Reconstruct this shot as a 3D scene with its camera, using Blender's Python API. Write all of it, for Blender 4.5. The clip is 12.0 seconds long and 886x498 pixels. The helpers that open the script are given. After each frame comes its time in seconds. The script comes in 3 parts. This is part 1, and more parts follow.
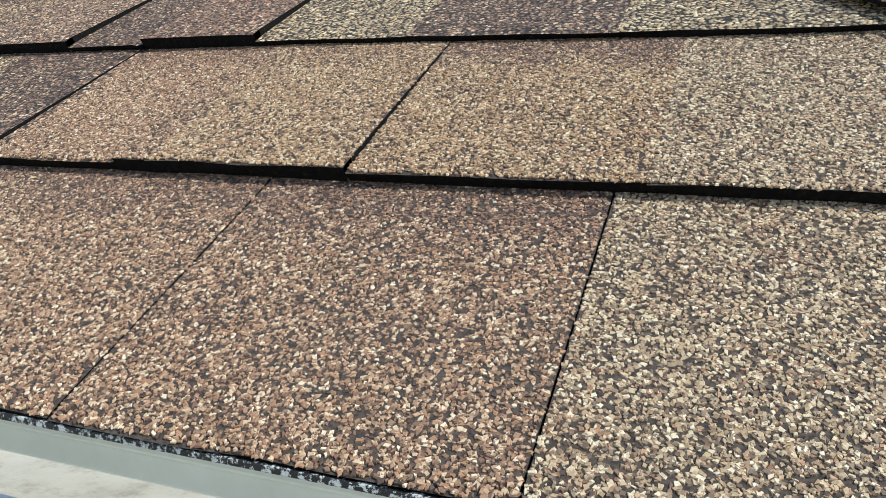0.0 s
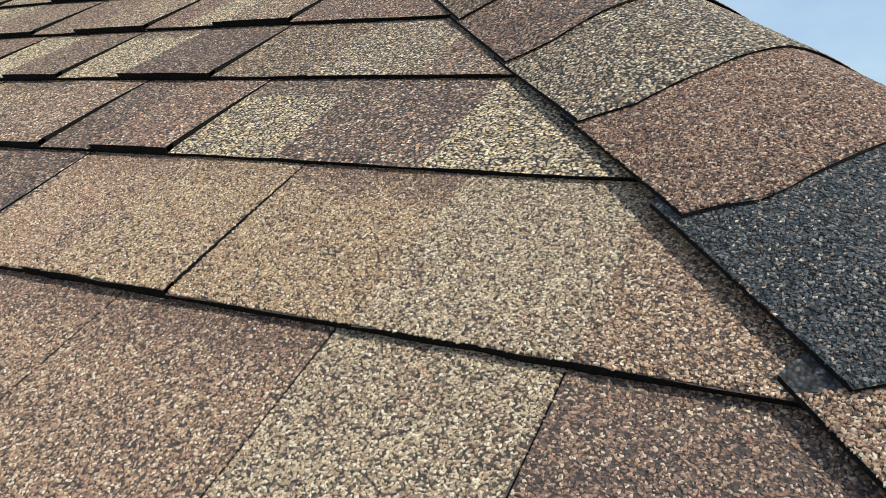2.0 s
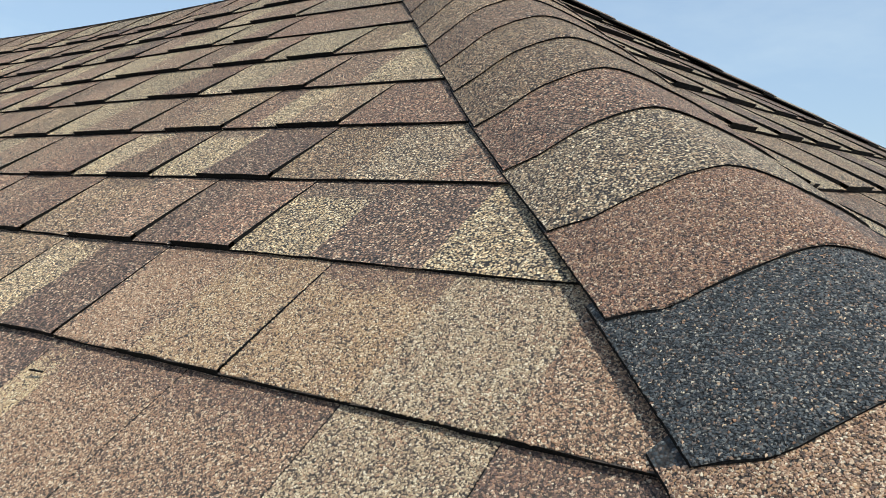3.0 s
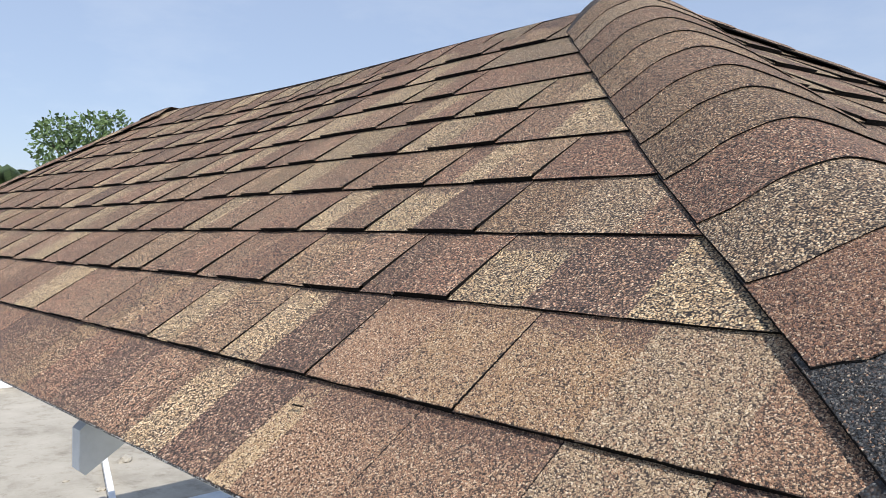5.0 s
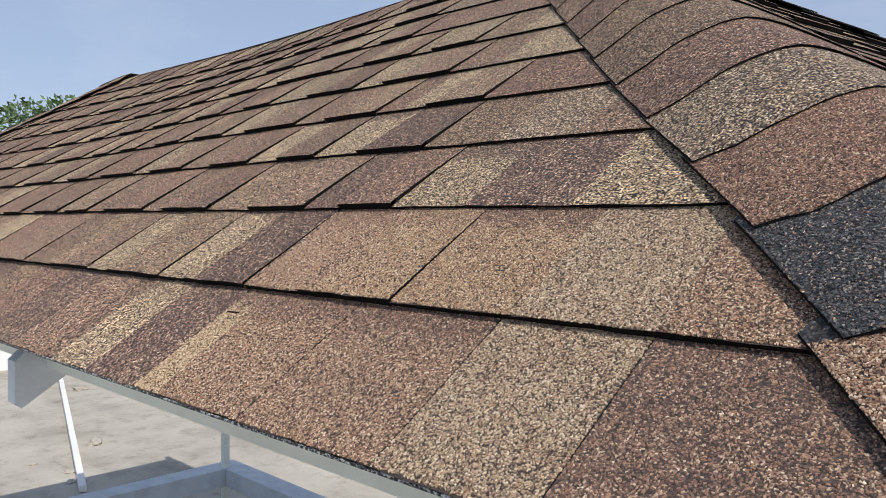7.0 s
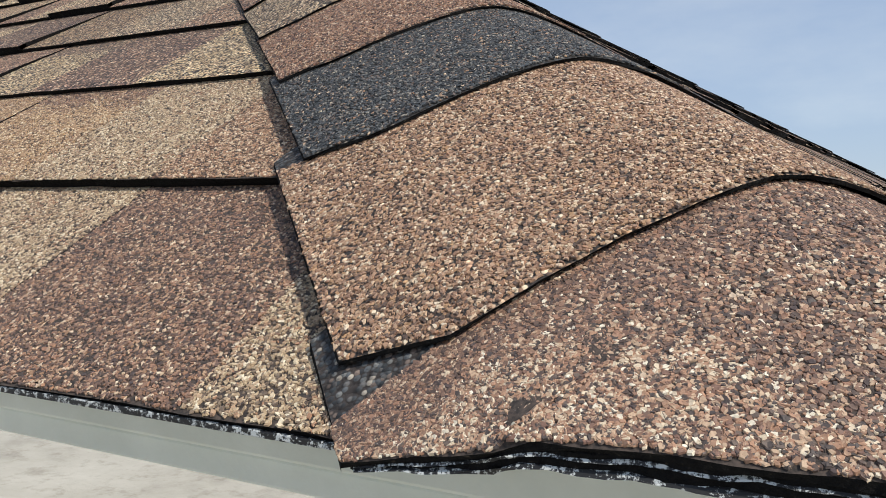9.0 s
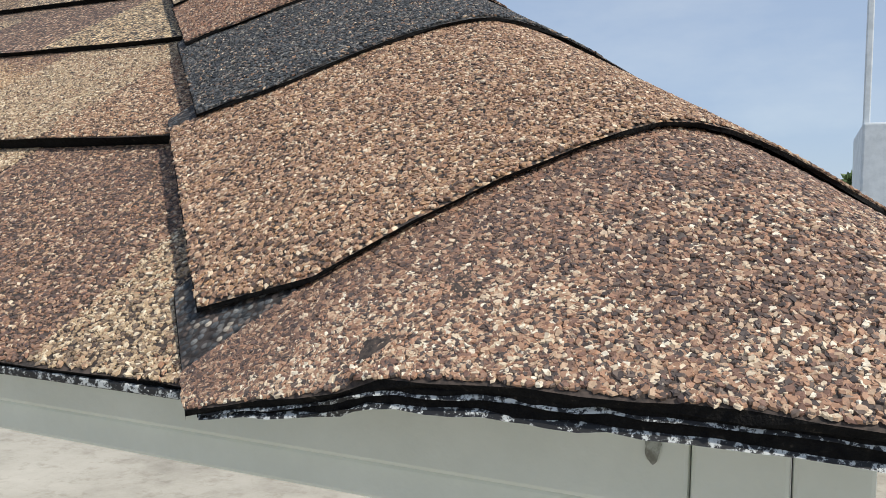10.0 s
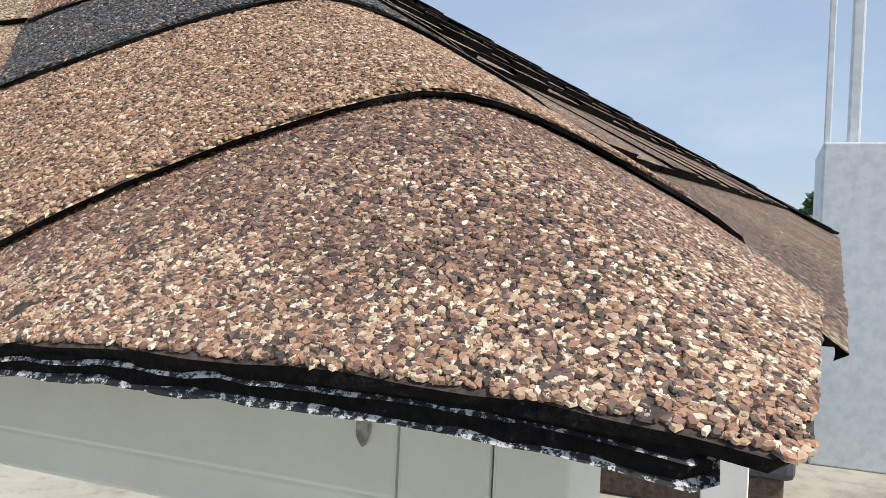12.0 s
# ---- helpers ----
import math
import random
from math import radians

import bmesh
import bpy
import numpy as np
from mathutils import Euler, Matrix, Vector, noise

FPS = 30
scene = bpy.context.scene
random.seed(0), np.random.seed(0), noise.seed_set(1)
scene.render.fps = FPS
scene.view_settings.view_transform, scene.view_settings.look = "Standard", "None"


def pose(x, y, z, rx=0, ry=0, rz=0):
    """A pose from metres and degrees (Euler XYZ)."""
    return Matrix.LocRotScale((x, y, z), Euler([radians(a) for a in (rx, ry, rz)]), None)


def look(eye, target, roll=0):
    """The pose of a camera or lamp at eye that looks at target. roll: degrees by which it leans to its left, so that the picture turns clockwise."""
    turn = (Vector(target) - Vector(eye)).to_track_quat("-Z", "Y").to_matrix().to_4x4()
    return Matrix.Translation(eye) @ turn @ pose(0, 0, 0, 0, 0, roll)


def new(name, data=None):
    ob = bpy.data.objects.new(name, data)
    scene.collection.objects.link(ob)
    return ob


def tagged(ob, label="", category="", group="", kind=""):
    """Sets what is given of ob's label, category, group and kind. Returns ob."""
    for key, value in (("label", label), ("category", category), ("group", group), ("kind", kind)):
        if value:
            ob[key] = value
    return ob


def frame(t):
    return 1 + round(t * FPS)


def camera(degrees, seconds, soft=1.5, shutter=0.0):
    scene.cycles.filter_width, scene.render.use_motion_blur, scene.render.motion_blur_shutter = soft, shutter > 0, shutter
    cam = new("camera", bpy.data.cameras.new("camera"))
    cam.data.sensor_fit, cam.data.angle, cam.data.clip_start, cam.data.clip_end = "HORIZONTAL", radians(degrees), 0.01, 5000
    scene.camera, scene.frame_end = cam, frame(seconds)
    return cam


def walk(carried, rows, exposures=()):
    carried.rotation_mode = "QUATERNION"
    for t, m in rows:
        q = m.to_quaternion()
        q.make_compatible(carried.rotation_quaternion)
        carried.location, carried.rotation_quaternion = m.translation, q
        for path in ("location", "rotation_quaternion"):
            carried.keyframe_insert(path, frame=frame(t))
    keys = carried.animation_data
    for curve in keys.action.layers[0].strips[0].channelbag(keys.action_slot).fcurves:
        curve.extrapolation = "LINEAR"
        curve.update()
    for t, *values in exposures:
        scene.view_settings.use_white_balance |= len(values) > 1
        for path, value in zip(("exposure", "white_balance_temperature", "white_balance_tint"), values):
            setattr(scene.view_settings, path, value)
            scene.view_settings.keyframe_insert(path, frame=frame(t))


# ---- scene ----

# ---- camera ----
EAVE_HEIGHT = 1.85          # eave above the ground
PITCH = 35.0                # roof slope in degrees
ROOT = pose(0, 0, EAVE_HEIGHT)
SLOPE = ROOT @ pose(0, 0, 0, PITCH)   # x along the eave, y up the slope, z off the shingles

cam = camera(58.85, 12.0, soft=0.5)
PATH = [
    (0, (-0.07258, -0.11507, 0.17545), (-0.25102, 0.24526, -0.12173), -12.147),
    (0.5, (-0.03493, -0.10618, 0.19398), (-0.20685, 0.25280, -0.10864), -11.893),
    (1, (-0.03042, -0.08478, 0.18585), (-0.20750, 0.27354, -0.11456), -11.795),
    (1.5, (0.04715, -0.08068, 0.20780), (-0.15816, 0.26406, -0.09054), -13.560),
    (2, (0.11170, -0.07916, 0.25022), (-0.12120, 0.25640, -0.03816), -15.662),
    (2.5, (0.17174, -0.10607, 0.29112), (-0.08687, 0.22477, 0.01971), -17.663),
    (2.7, (0.19515, -0.10839, 0.30809), (-0.07321, 0.22089, 0.04435), -18.314),
    (4.3, (0.27746, -0.10165, 0.38804), (-0.04968, 0.20623, 0.16853), -23.248),
    (4.5, (0.27427, -0.11913, 0.39236), (-0.06230, 0.18205, 0.17784), -24.013),
    (5, (0.24681, -0.16527, 0.40298), (-0.11380, 0.11431, 0.19853), -25.984),
    (5.5, (0.21915, -0.20123, 0.38947), (-0.15837, 0.06118, 0.19295), -27.145),
    (6, (0.20419, -0.20848, 0.36908), (-0.18045, 0.04526, 0.17500), -27.768),
    (6.5, (0.21321, -0.19857, 0.34603), (-0.16431, 0.06190, 0.14695), -27.582),
    (7, (0.24943, -0.17734, 0.30546), (-0.10032, 0.10639, 0.08828), -25.927),
    (7.5, (0.28110, -0.14786, 0.23739), (-0.03024, 0.16215, -0.00128), -23.384),
    (7.7, (0.29318, -0.13601, 0.22068), (-0.00194, 0.18311, -0.02643), -22.497),
    (9.3, (0.35266, -0.12697, 0.15256), (0.13403, 0.23472, -0.11461), -15.840),
    (9.5, (0.35426, -0.12665, 0.14806), (0.14151, 0.23738, -0.12068), -15.256),
    (10, (0.36604, -0.11582, 0.13193), (0.16295, 0.25238, -0.13859), -14.356),
    (10.5, (0.38476, -0.10936, 0.11872), (0.18971, 0.26501, -0.14923), -12.959),
    (11, (0.40378, -0.10235, 0.10432), (0.21404, 0.27508, -0.16316), -12.356),
    (11.5, (0.42070, -0.09748, 0.09867), (0.23228, 0.28202, -0.16680), -11.782),
    (12, (0.42563, -0.08813, 0.10087), (0.23771, 0.29035, -0.16640), -12.101),
]
walk(cam, [(t, SLOPE @ look(eye, target, roll)) for t, eye, target, roll in PATH],
     exposures=[(0.0, 0.44, 6250, 3), (2.7, 0.42, 6250, 1), (4.3, 0.40, 6500, 10), (5.5, 0.40, 6500, 13), (7.0, 0.16, 6500, 13), (7.6, 0.28, 6500, 10), (9.4, 0.26, 6600, 9), (12.0, 0.38, 6650, 9)])

# ---- light ----
SUN_TO = Vector((0.64, -0.15, 0.75)).normalized()
sun_data = bpy.data.lights.new("sun", "SUN")
sun_data.energy, sun_data.angle, sun_data.color = 3.55, radians(0.6), (1.0, 0.955, 0.87)
sun = new("sun", sun_data)
sun.matrix_world = look(SUN_TO * 50, (0, 0, 0))

world = bpy.data.worlds.new("sky")
scene.world = world
world.use_nodes = True
wn, wl = world.node_tree.nodes, world.node_tree.links
sky = wn.new("ShaderNodeTexSky")
sky.sky_type, sky.sun_disc = "NISHITA", False
sky.sun_elevation = math.asin(SUN_TO.z)
sky.sun_rotation = math.atan2(SUN_TO.x, SUN_TO.y)
sky.air_density, sky.dust_density, sky.ozone_density = 1.0, 0.7, 1.2
back = wn["Background"]
back.inputs["Strength"].default_value = 0.13
# thin high cloud and haze, the same all round
sky_at = wn.new("ShaderNodeTexCoord")
stretch = wn.new("ShaderNodeMapping")
stretch.inputs["Scale"].default_value = (1.6, 1.6, 4.5)
cloud = wn.new("ShaderNodeTexNoise")
cloud.inputs["Scale"].default_value, cloud.inputs["Detail"].default_value, cloud.inputs["Roughness"].default_value = 2.1, 7, 0.6
veil = wn.new("ShaderNodeMapRange")
veil.inputs["From Min"].default_value, veil.inputs["From Max"].default_value = 0.50, 0.74
veil.inputs["To Min"].default_value, veil.inputs["To Max"].default_value = 0.0, 0.75
air = wn.new("ShaderNodeMix")
air.data_type = "RGBA"
air.inputs[6].default_value = (2.65, 3.3, 4.5, 1)
air.inputs[7].default_value = (3.7, 4.2, 5.0, 1)
haze = wn.new("ShaderNodeMix")
haze.data_type = "RGBA"
haze.inputs[0].default_value = 0.68
wl.new(sky_at.outputs["Generated"], stretch.inputs["Vector"])
wl.new(stretch.outputs["Vector"], cloud.inputs["Vector"])
wl.new(cloud.outputs["Fac"], veil.inputs["Value"])
wl.new(veil.outputs["Result"], air.inputs[0])
wl.new(sky.outputs["Color"], haze.inputs[6])
wl.new(air.outputs[2], haze.inputs[7])
wl.new(haze.outputs[2], back.inputs["Color"])


# ---- materials ----
def node_mat(name):
    m = bpy.data.materials.new(name)
    m.use_nodes = True
    nt = m.node_tree
    return m, nt.nodes, nt.links, nt.nodes["Principled BSDF"]


def ramp(nodes, stops, interpolation="CONSTANT"):
    r = nodes.new("ShaderNodeValToRGB")
    cr = r.color_ramp
    cr.interpolation = interpolation
    while len(cr.elements) < len(stops):
        cr.elements.new(0.5)
    for el, (p, c) in zip(cr.elements, stops):
        el.position = p
        el.color = (*c, 1)
    return r


def mixer(nodes, links, fac, a, b, blend="MIX"):
    m = nodes.new("ShaderNodeMix")
    m.data_type, m.blend_type = "RGBA", blend
    for socket, value in ((m.inputs[0], fac), (m.inputs[6], a), (m.inputs[7], b)):
        if hasattr(value, "is_output"):
            links.new(value, socket)
        elif isinstance(value, tuple):
            socket.default_value = (*value, 1)
        else:
            socket.default_value = value
    return m.outputs[2]


def position_scaled(nodes, links, s):
    g = nodes.new("ShaderNodeNewGeometry")
    v = nodes.new("ShaderNodeVectorMath")
    v.operation = "SCALE"
    v.inputs["Scale"].default_value = s
    links.new(g.outputs["Position"], v.inputs[0])
    return v.outputs[0]


def noise_node(nodes, links, scale, detail=4, rough=0.6):
    n = nodes.new("ShaderNodeTexNoise")
    n.inputs["Scale"].default_value = scale
    n.inputs["Detail"].default_value = detail
    n.inputs["Roughness"].default_value = rough
    links.new(position_scaled(nodes, links, 1.0), n.inputs["Vector"])
    return n.outputs["Fac"]


PALETTES = {
    "brown": [(0.33, 0.20, 0.13), (0.47, 0.31, 0.21), (0.21, 0.12, 0.085), (0.62, 0.46, 0.33), (0.09, 0.062, 0.052),
              (0.40, 0.22, 0.14), (0.27, 0.175, 0.125), (0.74, 0.62, 0.49)],
    "rust": [(0.35, 0.185, 0.12), (0.27, 0.14, 0.095), (0.46, 0.27, 0.175), (0.16, 0.09, 0.07), (0.58, 0.41, 0.29),
             (0.33, 0.17, 0.115), (0.085, 0.056, 0.05), (0.68, 0.54, 0.42)],
    "dark": [(0.19, 0.115, 0.09), (0.28, 0.165, 0.12), (0.10, 0.068, 0.06), (0.40, 0.26, 0.185), (0.15, 0.095, 0.08),
             (0.085, 0.06, 0.06), (0.33, 0.18, 0.125), (0.56, 0.43, 0.33)],
    "tan": [(0.58, 0.43, 0.26), (0.68, 0.53, 0.35), (0.44, 0.31, 0.185), (0.77, 0.66, 0.49), (0.30, 0.21, 0.14),
            (0.60, 0.47, 0.30), (0.50, 0.34, 0.20), (0.20, 0.15, 0.11)],
    "olive": [(0.42, 0.305, 0.20), (0.53, 0.41, 0.285), (0.33, 0.24, 0.165), (0.66, 0.545, 0.405), (0.16, 0.115, 0.09),
              (0.44, 0.31, 0.21), (0.22, 0.165, 0.125), (0.74, 0.64, 0.51)],
    "umber": [(0.40, 0.26, 0.155), (0.50, 0.35, 0.225), (0.28, 0.175, 0.11), (0.63, 0.49, 0.34), (0.15, 0.10, 0.075),
              (0.45, 0.28, 0.15), (0.34, 0.22, 0.14), (0.73, 0.61, 0.46)],
    "ochre": [(0.38, 0.23, 0.155), (0.47, 0.30, 0.21), (0.26, 0.15, 0.105), (0.60, 0.44, 0.325), (0.13, 0.087, 0.073),
              (0.43, 0.26, 0.155), (0.32, 0.195, 0.14), (0.70, 0.58, 0.46)],
    "mixed": [(0.38, 0.225, 0.155), (0.51, 0.355, 0.255), (0.22, 0.125, 0.098), (0.67, 0.55, 0.425), (0.085, 0.066, 0.064),
              (0.44, 0.25, 0.168), (0.16, 0.118, 0.102), (0.80, 0.72, 0.61)],
    "slate": [(0.035, 0.041, 0.050), (0.075, 0.083, 0.098), (0.022, 0.024, 0.03), (0.14, 0.145, 0.155), (0.05, 0.055, 0.064),
              (0.15, 0.115, 0.105), (0.09, 0.088, 0.094), (0.30, 0.27, 0.245)],
}


def weathered(c):
    """Sun and dust take some of the colour out of the granules."""
    grey = 0.3 * c[0] + 0.59 * c[1] + 0.11 * c[2]
    return tuple(0.92 * k * (0.95 * v + 0.05 * grey) for k, v in zip((1.02, 1.0, 0.92), c))


PALETTES = {k: [weathered(c) for c in v] for k, v in PALETTES.items()}
STEPS = (0.0, 0.17, 0.33, 0.48, 0.59, 0.74, 0.84, 0.935)


def shingle_mat(kind):
    """Mineral granules pressed into asphalt, as a surface."""
    m, nodes, links, bsdf = node_mat("granules_" + kind)
    warp = nodes.new("ShaderNodeTexVoronoi")
    warp.feature = "F1"
    warp.inputs["Scale"].default_value = 470
    warp.inputs["Randomness"].default_value = 1.0
    links.new(position_scaled(nodes, links, 1.0), warp.inputs["Vector"])
    sep = nodes.new("ShaderNodeSeparateColor")
    links.new(warp.outputs["Color"], sep.inputs["Color"])
    r = ramp(nodes, list(zip(STEPS, PALETTES[kind])))
    links.new(sep.outputs["Red"], r.inputs["Fac"])
    # soft patches where the factory blend changes
    patch = ramp(nodes, [(0.40, (0, 0, 0)), (0.66, (1, 1, 1))], "LINEAR")
    links.new(noise_node(nodes, links, 26, 3), patch.inputs["Fac"])
    other = {"brown": "rust", "rust": "dark", "dark": "brown", "tan": "olive", "olive": "umber", "umber": "brown", "ochre": "umber", "slate": "slate", "mixed": "brown"}[kind]
    r2 = ramp(nodes, list(zip(STEPS, PALETTES[other])))
    links.new(sep.outputs["Red"], r2.inputs["Fac"])
    pick = nodes.new("ShaderNodeMath")
    pick.operation = "MULTIPLY"
    links.new(patch.outputs["Color"], pick.inputs[0])
    pick.inputs[1].default_value = 0.6
    col = mixer(nodes, links, pick.outputs[0], r.outputs["Color"], r2.outputs["Color"])
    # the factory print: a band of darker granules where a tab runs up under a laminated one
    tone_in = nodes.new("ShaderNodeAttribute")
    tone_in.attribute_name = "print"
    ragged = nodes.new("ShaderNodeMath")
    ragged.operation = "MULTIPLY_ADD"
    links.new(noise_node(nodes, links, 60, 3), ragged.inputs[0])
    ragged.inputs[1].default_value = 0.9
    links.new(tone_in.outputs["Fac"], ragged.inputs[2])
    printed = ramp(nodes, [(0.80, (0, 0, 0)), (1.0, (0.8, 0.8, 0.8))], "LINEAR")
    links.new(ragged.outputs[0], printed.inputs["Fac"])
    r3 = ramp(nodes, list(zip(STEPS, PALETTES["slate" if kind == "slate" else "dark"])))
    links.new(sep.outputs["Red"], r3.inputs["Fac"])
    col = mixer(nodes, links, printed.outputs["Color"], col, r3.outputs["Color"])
    # dark asphalt between the granules
    gap = ramp(nodes, [(0.46, (0, 0, 0)), (0.64, (1, 1, 1))], "LINEAR")
    links.new(warp.outputs["Distance"], gap.inputs["Fac"])
    col = mixer(nodes, links, gap.outputs["Color"], col, (0.03, 0.024, 0.022))
    # granules lie thicker and thinner in small clumps
    clump = ramp(nodes, [(0.33, (0.50, 0.49, 0.49)), (0.67, (1.44, 1.44, 1.43))], "LINEAR")
    links.new(noise_node(nodes, links, 210, 2, 0.5), clump.inputs["Fac"])
    col = mixer(nodes, links, 1.0, col, clump.outputs["Color"], "MULTIPLY")
    # each shingle a touch lighter or darker
    info = nodes.new("ShaderNodeObjectInfo")
    tone = nodes.new("ShaderNodeMapRange")
    tone.inputs["To Min"].default_value, tone.inputs["To Max"].default_value = 0.82, 1.14
    links.new(info.outputs["Random"], tone.inputs["Value"])
    hsv = nodes.new("ShaderNodeHueSaturation")
    links.new(tone.outputs["Result"], hsv.inputs["Value"])
    links.new(col, hsv.inputs["Color"])
    links.new(hsv.outputs["Color"], bsdf.inputs["Base Color"])
    bsdf.inputs["Roughness"].default_value = 0.8
    bsdf.inputs["Diffuse Roughness"].default_value = 1.0
    bsdf.inputs["Specular IOR Level"].default_value = 0.45
    bump = nodes.new("ShaderNodeBump")
    bump.invert = True
    bump.inputs["Strength"].default_value = 0.9
    bump.inputs["Distance"].default_value = 0.0012
    links.new(warp.outputs["Distance"], bump.inputs["Height"])
    tilt = nodes.new("ShaderNodeBump")
    tilt.inputs["Strength"].default_value = 0.85
    tilt.inputs["Distance"].default_value = 0.0008
    links.new(sep.outputs["Green"], tilt.inputs["Height"])
    links.new(bump.outputs["Normal"], tilt.inputs["Normal"])
    links.new(tilt.outputs["Normal"], bsdf.inputs["Normal"])
    return m


def grain_mat(kind):
    """The same minerals on single stones."""
    m, nodes, links, bsdf = node_mat("stones_" + kind)
    g = nodes.new("ShaderNodeNewGeometry")
    r = ramp(nodes, list(zip(STEPS, PALETTES[kind])))
    links.new(g.outputs["Random Per Island"], r.inputs["Fac"])
    n = noise_node(nodes, links, 1500, 3)
    rr = ramp(nodes, [(0.3, (0.78, 0.77, 0.76)), (0.7, (1.12, 1.12, 1.12))], "LINEAR")
    links.new(n, rr.inputs["Fac"])
    links.new(mixer(nodes, links, 1.0, r.outputs["Color"], rr.outputs["Color"], "MULTIPLY"), bsdf.inputs["Base Color"])
    bsdf.inputs["Roughness"].default_value = 0.6
    bsdf.inputs["Specular IOR Level"].default_value = 0.4
    return m


def asphalt_mat():
    m, nodes, links, bsdf = node_mat("asphalt_edge")
    r = ramp(nodes, [(0.35, (0.004, 0.004, 0.0045)), (0.64, (0.010, 0.0095, 0.009)), (0.76, (0.06, 0.05, 0.04))], "LINEAR")
    links.new(noise_node(nodes, links, 420, 4), r.inputs["Fac"])
    links.new(r.outputs["Color"], bsdf.inputs["Base Color"])
    bsdf.inputs["Roughness"].default_value = 0.9
    bsdf.inputs["Specular IOR Level"].default_value = 0.12
    b = nodes.new("ShaderNodeBump")
    b.inputs["Distance"].default_value = 0.001
    links.new(noise_node(nodes, links, 700, 3), b.inputs["Height"])
    links.new(b.outputs["Normal"], bsdf.inputs["Normal"])
    return m


def paint_mat(name, base, dirt, rough=0.45, scale=9.0):
    m, nodes, links, bsdf = node_mat(name)
    r = ramp(nodes, [(0.38, dirt), (0.58, base)], "LINEAR")
    links.new(noise_node(nodes, links, scale, 6, 0.65), r.inputs["Fac"])
    links.new(r.outputs["Color"], bsdf.inputs["Base Color"])
    bsdf.inputs["Roughness"].default_value = rough
    b = nodes.new("ShaderNodeBump")
    b.inputs["Strength"].default_value = 0.25
    b.inputs["Distance"].default_value = 0.001
    links.new(noise_node(nodes, links, 160, 3), b.inputs["Height"])
    links.new(b.outputs["Normal"], bsdf.inputs["Normal"])
    return m


def chipped_paint_mat():
    """White paint broken away over black asphalt."""
    m, nodes, links, bsdf = node_mat("chipped_white_paint")
    r = ramp(nodes, [(0.51, (0.010, 0.010, 0.011)), (0.56, (0.52, 0.54, 0.53))], "LINEAR")
    links.new(noise_node(nodes, links, 420, 5, 0.75), r.inputs["Fac"])
    links.new(r.outputs["Color"], bsdf.inputs["Base Color"])
    bsdf.inputs["Roughness"].default_value = 0.6
    return m


def concrete_mat():
    m, nodes, links, bsdf = node_mat("terrace_concrete")
    big = ramp(nodes, [(0.30, (0.25, 0.228, 0.185)), (0.5, (0.41, 0.378, 0.315)), (0.72, (0.50, 0.465, 0.395))], "LINEAR")
    links.new(noise_node(nodes, links, 0.9, 7, 0.68), big.inputs["Fac"])
    small = ramp(nodes, [(0.32, (0.55, 0.52, 0.48)), (0.48, (1, 1, 1))], "LINEAR")
    links.new(noise_node(nodes, links, 5.0, 6, 0.7), small.inputs["Fac"])
    links.new(mixer(nodes, links, 0.6, big.outputs["Color"], small.outputs["Color"], "MULTIPLY"), bsdf.inputs["Base Color"])
    bsdf.inputs["Roughness"].default_value = 0.9
    b = nodes.new("ShaderNodeBump")
    b.inputs["Strength"].default_value = 0.4
    b.inputs["Distance"].default_value = 0.01
    links.new(noise_node(nodes, links, 30, 6), b.inputs["Height"])
    links.new(b.outputs["Normal"], bsdf.inputs["Normal"])
    return m


def leaf_mat(name, a, b):
    m, nodes, links, bsdf = node_mat(name)
    g = nodes.new("ShaderNodeNewGeometry")
    r = ramp(nodes, [(0.0, a), (1.0, b)], "LINEAR")
    links.new(g.outputs["Random Per Island"], r.inputs["Fac"])
    links.new(r.outputs["Color"], bsdf.inputs["Base Color"])
    bsdf.inputs["Roughness"].default_value = 0.55
    return m


SHINGLE = {k: shingle_mat(k) for k in PALETTES}
STONES = {k: grain_mat(k) for k in PALETTES}
ASPHALT = asphalt_mat()
SHINGLE["bedding"] = paint_mat("granule_bedding", (0.075, 0.055, 0.045), (0.022, 0.018, 0.016), 0.9, 500)     # the asphalt that holds the stones
PAINT = paint_mat("pale_grey_green_paint", (0.76, 0.79, 0.72), (0.67, 0.70, 0.63), 0.4)
GREY_PAINT = paint_mat("pale_blue_grey_paint", (0.60, 0.64, 0.67), (0.50, 0.54, 0.57), 0.5)
WHITE = paint_mat("white_wall_paint", (0.80, 0.80, 0.79), (0.70, 0.70, 0.68), 0.7, 2.0)
CHIPPED = chipped_paint_mat()
CONCRETE = concrete_mat()
DECK = paint_mat("roof_deck_board", (0.06, 0.055, 0.05), (0.04, 0.04, 0.04), 0.9)
LEAF = leaf_mat("leaf_green", (0.05, 0.10, 0.035), (0.13, 0.20, 0.07))
FROND = leaf_mat("frond_green", (0.03, 0.055, 0.018), (0.08, 0.12, 0.04))
BARK = paint_mat("bark", (0.14, 0.10, 0.07), (0.07, 0.05, 0.035), 0.9, 20)


# ---- mesh tools ----
def mesh_of(name, verts, faces, mats, index=None, smooth=False, printed=None):
    me = bpy.data.meshes.new(name)
    me.from_pydata([tuple(v) for v in verts], [], faces)
    if printed is not None:
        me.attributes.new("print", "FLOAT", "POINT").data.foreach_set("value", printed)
    for mt in mats:
        me.materials.append(mt)
    if index is not None:
        me.polygons.foreach_set("material_index", index)
    if smooth:
        me.polygons.foreach_set("use_smooth", [True] * len(me.polygons))
    me.update()
    if not smooth:
        me.shade_flat()
    return me


